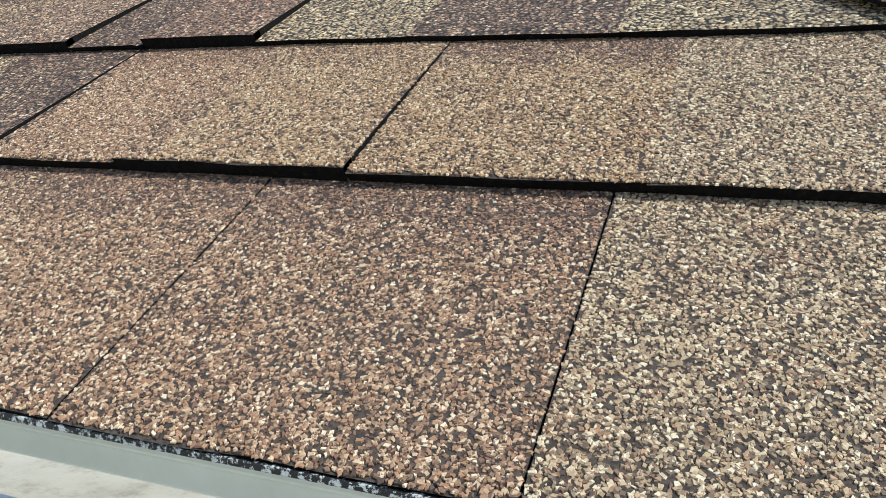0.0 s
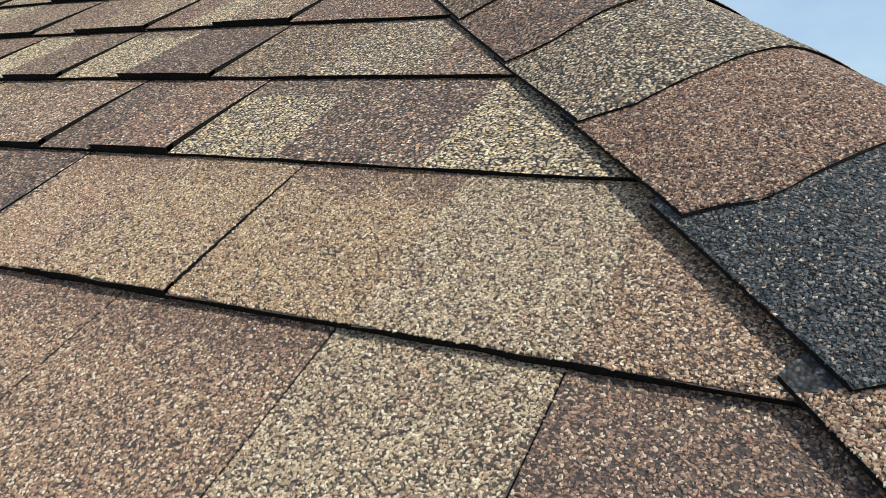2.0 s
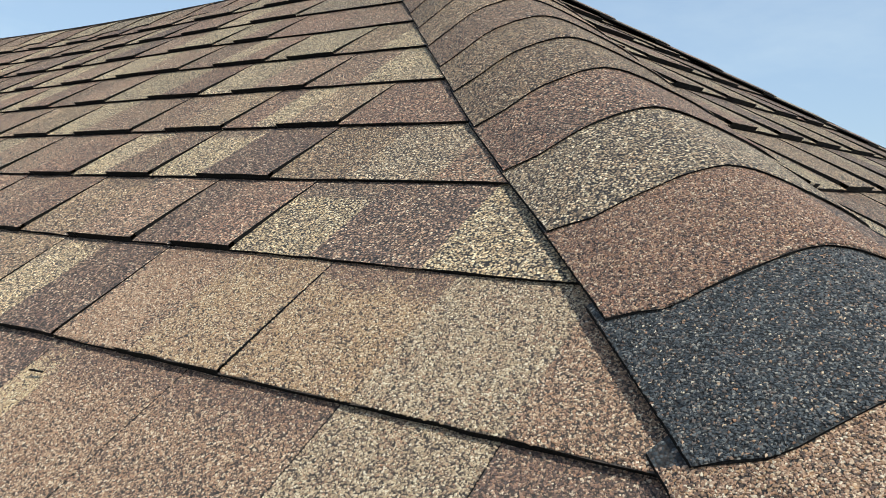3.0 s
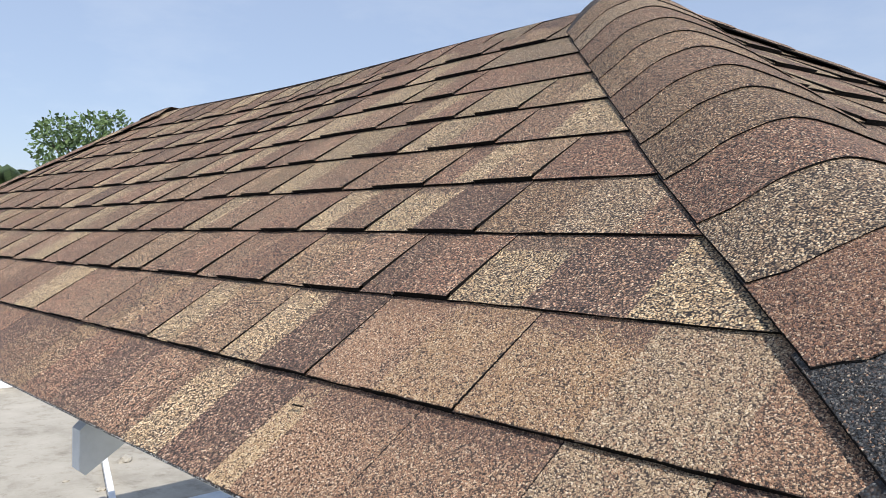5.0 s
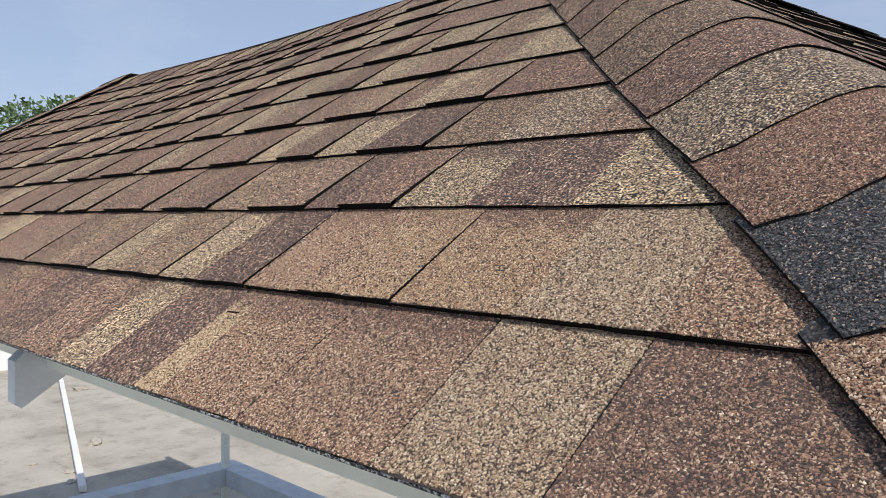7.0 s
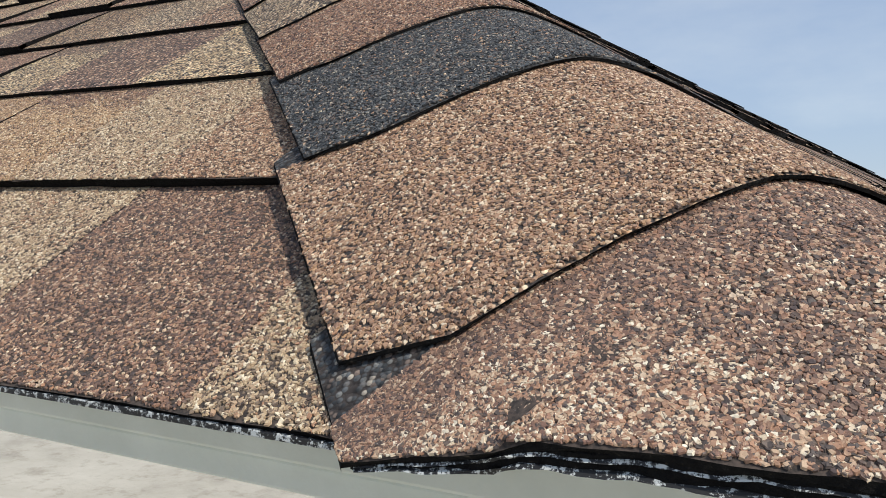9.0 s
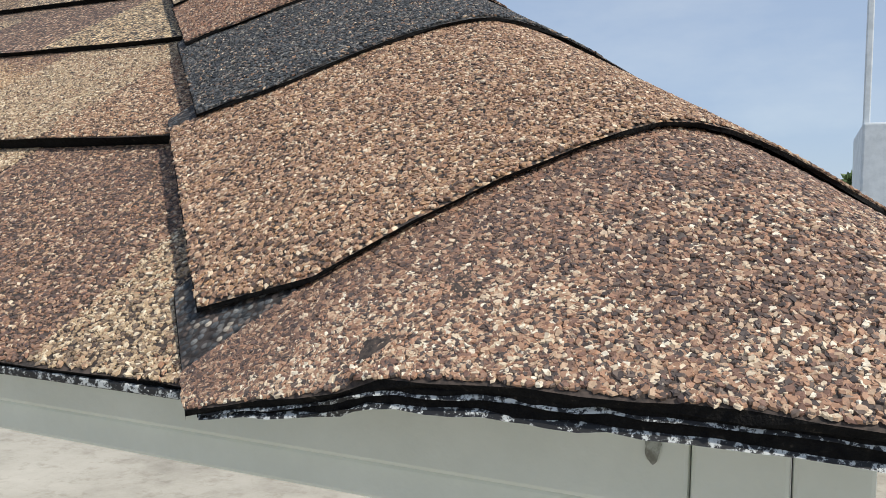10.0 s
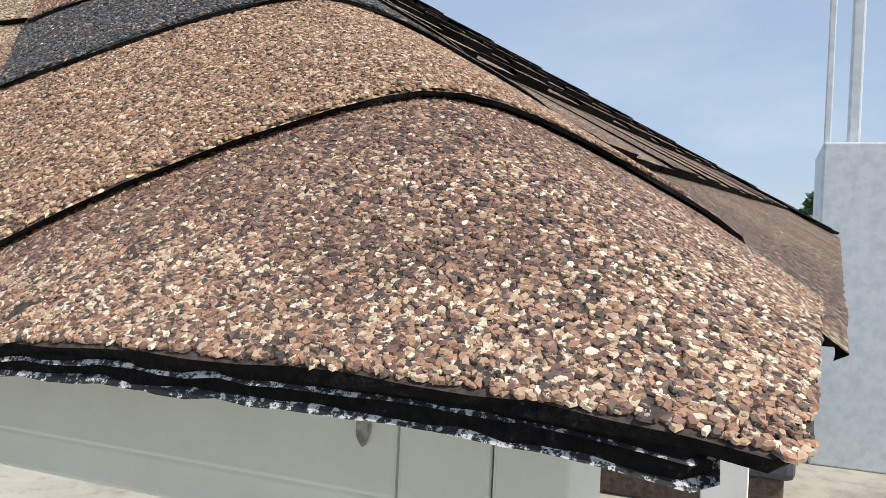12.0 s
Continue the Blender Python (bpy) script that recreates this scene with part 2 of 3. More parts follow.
def part(name, bm, material, parent, label=""):
    """Links a bmesh as one mesh object under a thing or a part."""
    me = bpy.data.meshes.new(name)
    bm.to_mesh(me)
    bm.free()
    me.materials.append(material)
    ob = new(name, me)
    ob.parent = parent
    return tagged(ob, label)


def mesh_part(name, me, parent, label=""):
    ob = new(name, me)
    ob.parent = parent
    return tagged(ob, label)


def box(lo, hi, bevel=0.002):
    bm = bmesh.new()
    bmesh.ops.create_cube(bm, size=1)
    size = [b - a for a, b in zip(lo, hi)]
    mid = [(a + b) / 2 for a, b in zip(lo, hi)]
    bmesh.ops.transform(bm, matrix=Matrix.Translation(mid) @ Matrix.Diagonal((*size, 1)), verts=bm.verts)
    if bevel:
        bmesh.ops.bevel(bm, geom=bm.edges[:], offset=bevel, segments=2, affect="EDGES", profile=0.5)
    return bm


def thing(name, m, label, category, group="", kind=""):
    ob = new(name)
    ob.empty_display_size = 0.1
    ob.matrix_world = m
    return tagged(ob, label, category, group, kind)


# ---- the plan of the roof ----
CS, SN = math.cos(radians(PITCH)), math.sin(radians(PITCH))
X_R, X_L, DEPTH = 0.440, -4.42, 2.44        # eave corners and depth of the roof
HALF = DEPTH / 2
RIDGE_STEP = 0.143          # exposure of the ridge caps
# lower edges of the courses, up the slope
COURSES = [0.0, 0.143, 0.290, 0.428, 0.563, 0.697, 0.835, 0.970, 1.105, 1.235, 1.375]
N_COURSES = 10
SLOPE_LEN = 1.468


def bend(x, s):
    """The slopes ease off a little above the third course, and the ridge hangs in its long middle."""
    hang = max(0.0, 1 - ((x + 2.15) / 1.15) ** 2) ** 2 if x < -1 else 0.0
    return -0.0325 * max(0.0, s - 0.33) - 0.024 * hang * max(0.0, s) / 1.468


RISE = SLOPE_LEN * SN + bend(0, SLOPE_LEN) * CS


FAN = 0.08                  # the right eave opens outwards a little
LEAN = 0.045                # and rises a little towards the back
SEAT = 0.0065               # the deck lies this far under the butt edges


def main_face(x, s, n):
    n += bend(x, s) - SEAT
    return (x, s * CS - n * SN, s * SN + n * CS)


def right_face(w, s, n):
    n += bend(0, s) - SEAT
    return (X_R - s * CS + n * SN + FAN * (w - s * CS), w, s * SN + n * CS + LEAN * max(0.0, w - s * CS))


def back_face(x, s, n):
    n += bend(x, s) - SEAT
    return (x, DEPTH - s * CS + n * SN, s * SN + n * CS + 2 * LEAN * max(0.0, x - X_R + HALF))


def left_face(w, s, n):
    n += bend(0, s) - SEAT
    return (X_L + s * CS - n * SN, w, s * SN + n * CS)


FACES = {"main": (main_face, X_L, X_R), "right": (right_face, 0.0, DEPTH), "back": (back_face, X_L, X_R), "left": (left_face, 0.0, DEPTH)}

rng = random.Random(7)
THICK = 0.0031
TUCK = 0.025


def sag(x, s):
    """The sheets do not lie quite flat."""
    return 0.0011 * noise.noise((x * 5.0, s * 7.0, 1.3))


def top_at(f, thick):
    """Height of a shingle's upper side over the deck; f runs from its lower edge to its upper end."""
    return (0.0038 + thick) * (1 - f) + 0.0008 * f + 0.0012


def tile_geometry(face, x0, x1, k, thick, seed, tint=0.0):
    """One shingle tab of course k: an upper side, a butt edge and two flanks."""
    place, lo, hi = FACES[face]
    s0, s1 = COURSES[k], min(COURSES[k + 1] + TUCK, SLOPE_LEN)
    if k == 0:
        s0 = -0.006 if face == "main" else 0.0
    r = random.Random(seed)
    cols = max(2, min(7, round((x1 - x0) / 0.025)))
    verts, faces, index, tone = [], [], [], []
    rows = 5
    fan = FAN if face == "back" else 0.0
    inset = 0.12 if face == "right" else 0.11
    trim = 0.19 if face == "main" and k == 0 else 0.17 if face == "main" else 0.11
    clamp = lambda x, s: min(max(x, lo + max(s, 0) * CS + inset), hi + fan * (DEPTH - 2 * max(s, 0) * CS) - max(s, 0) * CS - trim)  # noqa: E731
    for i in range(rows):
        f = (0.0, 0.05, 0.5, 0.72, 1.0)[i]
        for j in range(cols + 1):
            wob = r.uniform(-0.0011, 0.0011) if i == 0 else 0
            s = s0 + (s1 - s0) * f + wob
            x = clamp(x0 + (x1 - x0) * j / cols, s)
            n = top_at(f, thick) + sag(x, s) - (0.0006 if i == 0 else 0)
            verts.append(place(x, s, n))
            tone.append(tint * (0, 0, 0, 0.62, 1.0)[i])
    low = len(verts)
    for j in range(cols + 1):
        wob = r.uniform(-0.001, 0.001)
        x = clamp(x0 + (x1 - x0) * j / cols, s0)
        verts.append(place(x, s0 + 0.0015 + wob, top_at(0, thick) - thick - 0.0015 + sag(x, s0)))
    w = cols + 1
    for i in range(rows - 1):
        for j in range(cols):
            faces.append((i * w + j, i * w + j + 1, (i + 1) * w + j + 1, (i + 1) * w + j))
            index.append(0)
    for j in range(cols):
        faces.append((low + j, low + j + 1, j + 1, j))
        index.append(1)
    # flanks down to the deck
    for j, flip in ((0, False), (cols, True)):
        base = len(verts)
        for f in (0.05, 1.0):
            s = s0 + (s1 - s0) * f
            verts.append(place(clamp(x0 + (x1 - x0) * j / cols, s), s, top_at(f, thick) - thick - 0.001))
        a, b = w + j, 4 * w + j
        quad = (a, 2 * w + j, 3 * w + j, b, base + 1, base)
        faces.append(tuple(reversed(quad)) if flip else quad)
        index.append(1)
    if face in ("back", "left"):
        faces = [tuple(reversed(q)) for q in faces]
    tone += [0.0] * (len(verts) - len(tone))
    return verts, faces, index, tone


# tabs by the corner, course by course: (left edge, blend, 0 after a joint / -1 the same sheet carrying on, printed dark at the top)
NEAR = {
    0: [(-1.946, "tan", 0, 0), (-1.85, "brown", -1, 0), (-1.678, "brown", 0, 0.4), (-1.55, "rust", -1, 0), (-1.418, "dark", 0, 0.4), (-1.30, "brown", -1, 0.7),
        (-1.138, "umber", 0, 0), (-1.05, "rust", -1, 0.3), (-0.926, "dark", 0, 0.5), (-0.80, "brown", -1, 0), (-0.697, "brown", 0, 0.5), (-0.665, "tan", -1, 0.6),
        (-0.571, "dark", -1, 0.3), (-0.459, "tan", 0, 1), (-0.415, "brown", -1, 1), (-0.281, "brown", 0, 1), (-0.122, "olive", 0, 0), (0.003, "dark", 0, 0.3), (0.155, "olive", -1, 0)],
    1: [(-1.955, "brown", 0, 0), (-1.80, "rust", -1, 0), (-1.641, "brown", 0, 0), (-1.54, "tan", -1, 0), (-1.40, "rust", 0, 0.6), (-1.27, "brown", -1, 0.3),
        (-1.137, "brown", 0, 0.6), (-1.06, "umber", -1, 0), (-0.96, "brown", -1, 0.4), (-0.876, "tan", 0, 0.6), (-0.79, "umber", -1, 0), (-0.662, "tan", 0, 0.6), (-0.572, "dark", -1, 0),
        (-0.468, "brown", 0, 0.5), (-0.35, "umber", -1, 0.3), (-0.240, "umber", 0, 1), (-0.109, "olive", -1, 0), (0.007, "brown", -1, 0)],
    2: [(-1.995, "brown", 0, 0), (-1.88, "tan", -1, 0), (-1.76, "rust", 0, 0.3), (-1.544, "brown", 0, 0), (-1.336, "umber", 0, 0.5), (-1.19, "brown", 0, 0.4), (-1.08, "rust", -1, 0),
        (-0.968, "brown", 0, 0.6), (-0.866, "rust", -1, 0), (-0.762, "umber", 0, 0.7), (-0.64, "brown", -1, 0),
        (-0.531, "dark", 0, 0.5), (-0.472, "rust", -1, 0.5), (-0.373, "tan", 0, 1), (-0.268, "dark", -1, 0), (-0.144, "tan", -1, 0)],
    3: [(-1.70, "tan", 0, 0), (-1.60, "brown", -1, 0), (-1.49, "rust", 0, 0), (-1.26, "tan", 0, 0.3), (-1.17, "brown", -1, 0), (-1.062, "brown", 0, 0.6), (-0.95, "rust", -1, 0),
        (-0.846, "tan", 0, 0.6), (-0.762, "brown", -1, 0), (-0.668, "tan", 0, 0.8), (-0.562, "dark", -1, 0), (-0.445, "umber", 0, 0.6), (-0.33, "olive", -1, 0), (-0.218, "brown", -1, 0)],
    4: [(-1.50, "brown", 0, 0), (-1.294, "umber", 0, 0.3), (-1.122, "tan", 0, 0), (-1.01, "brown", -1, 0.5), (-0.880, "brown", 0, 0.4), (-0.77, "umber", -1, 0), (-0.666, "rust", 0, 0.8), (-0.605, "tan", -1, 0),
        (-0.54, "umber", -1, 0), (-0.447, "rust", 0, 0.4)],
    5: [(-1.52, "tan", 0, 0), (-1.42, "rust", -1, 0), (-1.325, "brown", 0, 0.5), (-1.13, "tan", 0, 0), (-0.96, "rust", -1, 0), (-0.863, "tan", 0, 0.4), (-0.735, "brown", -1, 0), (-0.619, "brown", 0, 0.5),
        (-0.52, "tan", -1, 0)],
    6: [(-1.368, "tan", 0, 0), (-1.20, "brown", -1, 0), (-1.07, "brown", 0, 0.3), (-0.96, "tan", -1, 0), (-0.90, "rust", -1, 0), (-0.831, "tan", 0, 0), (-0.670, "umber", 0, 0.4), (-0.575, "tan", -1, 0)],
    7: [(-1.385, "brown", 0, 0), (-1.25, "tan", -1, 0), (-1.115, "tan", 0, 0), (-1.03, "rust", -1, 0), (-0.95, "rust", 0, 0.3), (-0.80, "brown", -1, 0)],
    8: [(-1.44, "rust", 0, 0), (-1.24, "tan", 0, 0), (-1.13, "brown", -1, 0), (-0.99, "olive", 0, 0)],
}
KINDS = ["brown"] * 8 + ["rust"] * 6 + ["dark"] * 3 + ["tan"] * 5 + ["olive"] * 2 + ["umber"] * 3


def tab_row(face, k):
    """All tabs of one course, from the left, as (x0, x1, blend, laminated, print, joint on the left, joint on the right).
    Each tab starts single after its joint and ends in a laminated tooth, whose right edge makes the next joint."""
    _, lo, hi = FACES[face]
    edge_lo, edge_hi = lo + COURSES[k] * CS + (0.12 if face == "right" else 0.11), hi - COURSES[k] * CS - 0.11 + (FAN * (DEPTH - 2 * COURSES[k] * CS) if face == "back" else 0)
    fixed = NEAR.get(k, []) if face == "main" else []
    marks, x_end = [], fixed[0][0] if fixed else edge_hi
    while x_end > edge_lo + 0.01:
        wide = rng.choice((0.16, 0.20, 0.22, 0.24, 0.27))
        split = x_end - wide * rng.uniform(0.45, 0.65)
        light = rng.random() < 0.42
        if split > edge_lo + 0.02:
            marks.append((split, rng.choice(("brown", "brown", "rust", "umber", "dark")), -1, rng.choice((0, 0, 0.4, 0.7))))
        x_end = max(edge_lo, x_end - wide)
        marks.append((x_end, "tan" if light else rng.choice(KINDS), 0, rng.choice((0, 0, 0.4, 0.7, 1))))
    marks = marks[::-1] + list(fixed)
    joints = [m[0] for m in marks if m[2] == 0] + [edge_hi]
    row = []
    for n, (x0, kind, flag, tint) in enumerate(marks):
        x1 = marks[n + 1][0] if n + 1 < len(marks) else edge_hi
        a = max([j for j in joints if j <= x0 + 1e-6], default=x0)
        b = min([j for j in joints if j > x0 + 1e-6], default=edge_hi)
        tooth = a + (b - a) * (0.40 + 0.10 * math.sin(37.0 * a + 5 * k))
        if b >= edge_hi - 1e-6 or k == 0:
            tooth = b
        joint1 = n + 1 == len(marks) or marks[n + 1][2] == 0
        if x0 + 0.004 < tooth < x1 - 0.004:
            row.append((x0, tooth, kind, 0, tint, flag == 0, False))
            row.append((tooth, x1, kind, 1, tint, False, joint1))
        else:
            row.append((x0, x1, kind, 0 if x0 + 0.004 < tooth else 1, tint, flag == 0, joint1))
    return row


class Grains:
    """Loose collection of small stones, one mesh for each blend."""

    def __init__(self, seed):
        self.rs = np.random.RandomState(seed)
        self.sets = {}

    def scatter(self, kind, points, normals, size=0.00088, corners=4):
        self.sets.setdefault((kind, corners), []).append((points, normals, size))

    def build(self, key):
        """Flat chips with uneven outlines, lying on their broad sides."""
        kind, corners = key
        verts = []
        for points, normals, size in self.sets[key]:
            m = len(points)
            rs = self.rs
            n = normals + rs.normal(0, 0.16, (m, 3))
            n /= np.linalg.norm(n, axis=1, keepdims=True)
            a = np.cross(n, rs.normal(0, 1, (m, 3)))
            a /= np.linalg.norm(a, axis=1, keepdims=True)
            b = np.cross(n, a)
            la = size * rs.uniform(0.75, 1.75, (m, 1))
            lb = la * rs.uniform(0.55, 0.95, (m, 1))
            lc = size * rs.uniform(0.30, 0.68, (m, 1))
            base, top = [], []
            for c in range(corners):
                ang = 2 * math.pi * (c + rs.uniform(-0.3, 0.3, (m, 1))) / corners
                r = rs.uniform(0.8, 1.2, (m, 1))
                out = a * la * r * np.cos(ang) + b * lb * r * np.sin(ang)
                base.append(points + out - n * lc * 0.5)
                top.append(points + out * rs.uniform(0.6, 0.92, (m, 1)) + n * lc * rs.uniform(0.6, 1.0, (m, 1)))
            verts.append(np.stack(base + top, 1))
        v = np.concatenate(verts)
        count, c = len(v), corners
        ring = list(range(c, 2 * c))
        for e in range(c):
            ring += [e, (e + 1) % c, c + (e + 1) % c, c + e]
        idx = (np.arange(count)[:, None] * 2 * c + np.array(ring)[None]).reshape(-1)
        totals = np.tile(np.array([c] + [4] * c, dtype=np.int32), count)
        me = bpy.data.meshes.new("granules")
        me.vertices.add(count * 2 * c)
        me.vertices.foreach_set("co", v.reshape(-1).astype(np.float32))
        me.loops.add(len(idx))
        me.loops.foreach_set("vertex_index", idx.astype(np.int32))
        me.polygons.add(len(totals))
        me.polygons.foreach_set("loop_start", (np.cumsum(totals) - totals).astype(np.int32))
        me.polygons.foreach_set("loop_total", totals)
        me.materials.append(STONES[kind])
        me.update(calc_edges=True)
        me.shade_flat()
        return me


grains = Grains(3)

# ---- the ground and what bounds the terrace ----
bm = bmesh.new()
bmesh.ops.create_grid(bm, x_segments=60, y_segments=60, size=1.0)
for v in bm.verts:
    r = 1 + 60 * (abs(v.co.x) ** 3 + abs(v.co.y) ** 3)
    v.co.x, v.co.y = v.co.x * 20 * r - 2, v.co.y * 20 * r + 1
    v.co.z = 0.012 * noise.noise((v.co.x * 0.6, v.co.y * 0.6, 0))
me = bpy.data.meshes.new("ground")
bm.to_mesh(me)
bm.free()
me.materials.append(CONCRETE)
tagged(new("ground", me), "weathered bare concrete terrace with stains and patches", "ground", kind="structure")

for nm, lo, hi in (("wall_west", (-11.4, -14, 0), (-11.2, 22, 0.47)),):
    wall = thing(nm, Matrix(), "low white painted parapet wall with joints", "wall", kind="structure")
    y = lo[1]
    while y < hi[1]:
        part("panel", box((lo[0], y + 0.006, lo[2]), (hi[0], y + 2.0 - 0.006, hi[2]), 0.008), WHITE, wall)
        y += 2.0

# ---- the roof ----
roof = thing("hip_roof", ROOT, "hip roof of blended brown and tan laminated asphalt shingles", "roof")

deck_v, deck_f = [], []
for face, (place, lo, hi) in FACES.items():
    base, cols, rows = len(deck_v), 40, 12
    for i in range(rows + 1):
        up = 0.03 + (SLOPE_LEN - 0.04) * i / rows
        a, b = lo + up * CS, hi - up * CS + (FAN * (DEPTH - 2 * up * CS) if face == "back" else 0)
        deck_v += [place(a + (b - a) * j / cols, up, -0.006) for j in range(cols + 1)]
    for i in range(rows):
        for j in range(cols):
            q = base + i * (cols + 1) + j
            deck_f.append((q, q + 1, q + cols + 2, q + cols + 1))
mesh_part("deck", mesh_of("deck", deck_v, deck_f, [DECK]), roof, "dark boarded roof deck")

GRAIN_X = -0.46
singles, rest = [], {}
for face in FACES:
    for k in range(N_COURSES):
        for n, (x0, x1, kind, lam, tint, cut0, cut1) in enumerate(tab_row(face, k)):
            if x1 - x0 < 0.004:
                continue
            thick = THICK + (0.0016 if k == 1 else 0) + ((0.0022 if k < 2 else 0.0044) if lam and k else 0)
            geo = tile_geometry(face, x0 + 0.0004 * cut0, x1 - 0.0004 * cut1, k, thick, 1000 * k + n + len(face), tint)
            if face == "main" and x0 > -2.6 and len(singles) < 300:
                singles.append(("bedding" if k < 2 and x0 > GRAIN_X else kind, geo))
            else:
                rest.setdefault(kind, []).append(geo)
            if face == "main" and x1 > GRAIN_X and k < 2:
                a, b = max(x0, GRAIN_X) + 0.0009 * cut0, x1 - 0.0009 * cut1
                s0, s1 = COURSES[k] + 0.0005, COURSES[k + 1] + 0.004
                if k == 0:
                    s0 = -0.005
                count = int((b - a) * (s1 - s0) / 1.30e-6)
                xs, ss = grains.rs.uniform(a, b, count), grains.rs.uniform(s0, s1, count)
                keep = xs < X_R - ss * CS - (0.192 if k == 0 else 0.172)        # the rest lies under the hip caps
                xs, ss = xs[keep], ss[keep]
                count = len(xs)
                f = (ss - s0) / (COURSES[k + 1] + TUCK - s0)
                hn = top_at(f, thick) - SEAT + np.array([sag(x, s) for x, s in zip(xs, ss)])
                pts = np.stack([xs, ss * CS - hn * SN, ss * SN + hn * CS], 1)
                nrm = np.tile([0, -SN, CS], (count, 1))
                ragged = np.array([noise.noise((x * 40, s * 40, 2.0)) for x, s in zip(xs, ss)])
                fade = np.clip(tint * (f - 0.60 + 0.08 * ragged) * 5, 0, 0.8)
                swap = grains.rs.uniform(0, 1, count) < fade
                grains.scatter("dark", pts[swap], nrm[swap])
                # blends run into one another at their borders
                stray = ~swap & (grains.rs.uniform(0, 1, count) < np.clip(0.18 + 0.35 * ragged, 0, 1))
                grains.scatter("brown", pts[stray], nrm[stray])
                grains.scatter(kind, pts[~swap & ~stray], nrm[~swap & ~stray])


# ---- hip and ridge caps ----
CAP_LEFT, CAP_HALF = 0.157, 0.158
CAP_SIDE = [0.152, 0.141]
R2 = math.sqrt(2)
HIP_A = 0.440 / R2                   # the hip's line in plan, across
CAP_ROUND = 0.0346


def hip_point(u, s, lift):
    """A place on the near hip's caps: u across the hip in plan, s along it in plan (rising)."""
    a = HIP_A + u - 0.0302 * (min(s, 0.5) + HIP_A)
    x, y = (a - s) / R2, (a + s) / R2
    crest = 0.972 * (HIP_A + s) / R2 * SN / CS
    fall = (0.530 if u < 0 else 0.4205) * (math.sqrt(u * u + CAP_ROUND ** 2) - CAP_ROUND)
    curl = (0.0132 if u < 0 else 0.010) * (max(0.0, abs(u) - 0.10) / 0.058) ** 2
    z = crest - fall - curl
    if u < -0.06 and s > -0.2:          # the caps are pressed down onto the slope
        up = y * CS + z * SN
        k = min(1.0, (-u - 0.06) / 0.078) ** 2 * (0.25 + 0.75 * min(1.0, max(0.0, (s - 0.1) / 0.25)))
        z += k * (y * SN / CS + bend(x, up) / CS - 0.0045 - z)
    return Vector((x, y, z + lift))


def cap_sheet(place, u0, u1, starts, s1, lift0, lift1, thick, seed, cols=22, bare=None):
    """A bent cap: starts(u) is its lower edge. Returns verts, faces, index."""
    r = random.Random(seed)
    verts, faces, index = [], [], []
    rows = (0.0, 0.02, 0.25, 0.6, 1.0)
    split = lambda u, f: f if f != 0.6 or bare is None else (bare(u) - starts(u)) / (s1 - starts(u))  # noqa: E731
    us = [u0 + (u1 - u0) * j / cols for j in range(cols + 1)]
    for f in rows:
        for j, u in enumerate(us):
            a0 = starts(u) + (r.uniform(-0.0009, 0.0009) if f == 0 else 0)
            g = split(u, f)
            s = a0 + (s1 - a0) * g
            lift = lift0 + (lift1 - lift0) * g - (0.0007 if f == 0 else 0)
            lift += 0.0003 * noise.noise((u * 14, seed, g * 2))
            verts.append(place(u, s, lift))
    w, low = cols + 1, len(verts)
    for j, u in enumerate(us):
        a0 = starts(u) + 0.001 + r.uniform(-0.0008, 0.0008)
        verts.append(place(u, a0, lift0 - thick + 0.0003 * noise.noise((u * 14, seed, 0))))
    for i in range(len(rows) - 1):
        for j in range(cols):
            faces.append((i * w + j, i * w + j + 1, (i + 1) * w + j + 1, (i + 1) * w + j))
            index.append(2 if bare is not None and i == 3 else 0)
    for j in range(cols):
        faces.append((low + j, low + j + 1, j + 1, j))
        index.append(1)
    for j in (0, cols):
        base = len(verts)
        for i, f in enumerate(rows):
            u = us[j]
            a0 = starts(u)
            verts.append(place(u, a0 + (s1 - a0) * f, lift0 + (lift1 - lift0) * f - thick))
        for i in range(len(rows) - 1):
            q = (i * w + j, (i + 1) * w + j, base + i + 1, base + i)
            faces.append(q if j else tuple(reversed(q)))
            index.append(1)
    return verts, faces, index


def cap_grains(place, u0, u1, starts, s1, lift0, lift1, kinds, count, until, shade=None, corners=4):
    """Stones over a cap, up to the next cap's edge."""
    us, fs = grains.rs.uniform(u0, u1, count), grains.rs.uniform(0, 1, count)
    for kind, share in kinds:
        pts, nrm = [], []
        ffs = fs[:int(count * share)]
        for u, f in zip(us[:int(count * share)], ffs):
            a0 = starts(u) + 0.0006
            top = min(s1, until(u))
            s = a0 + (top - a0) * f
            full = (s - a0) / (s1 - a0)
            lift = lift0 + (lift1 - lift0) * full + 0.0001
            p = place(u, s, lift)
            q1, q2 = place(u + 0.002, s, lift), place(u, s + 0.002, lift)
            pts.append(p)
            nrm.append((q1 - p).cross(q2 - p).normalized())
        us, fs = us[int(count * share):], fs[int(count * share):]
        if pts:
            pts, nrm = np.array(pts), np.array(nrm)
            swap = np.zeros(len(pts), bool)
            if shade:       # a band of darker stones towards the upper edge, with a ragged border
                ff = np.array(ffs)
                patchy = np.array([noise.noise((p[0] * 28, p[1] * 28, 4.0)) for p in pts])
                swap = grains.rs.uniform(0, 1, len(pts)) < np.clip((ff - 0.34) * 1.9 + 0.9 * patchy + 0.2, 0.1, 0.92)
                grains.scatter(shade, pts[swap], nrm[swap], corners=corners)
            grains.scatter(kind, pts[~swap], nrm[~swap], corners=corners)


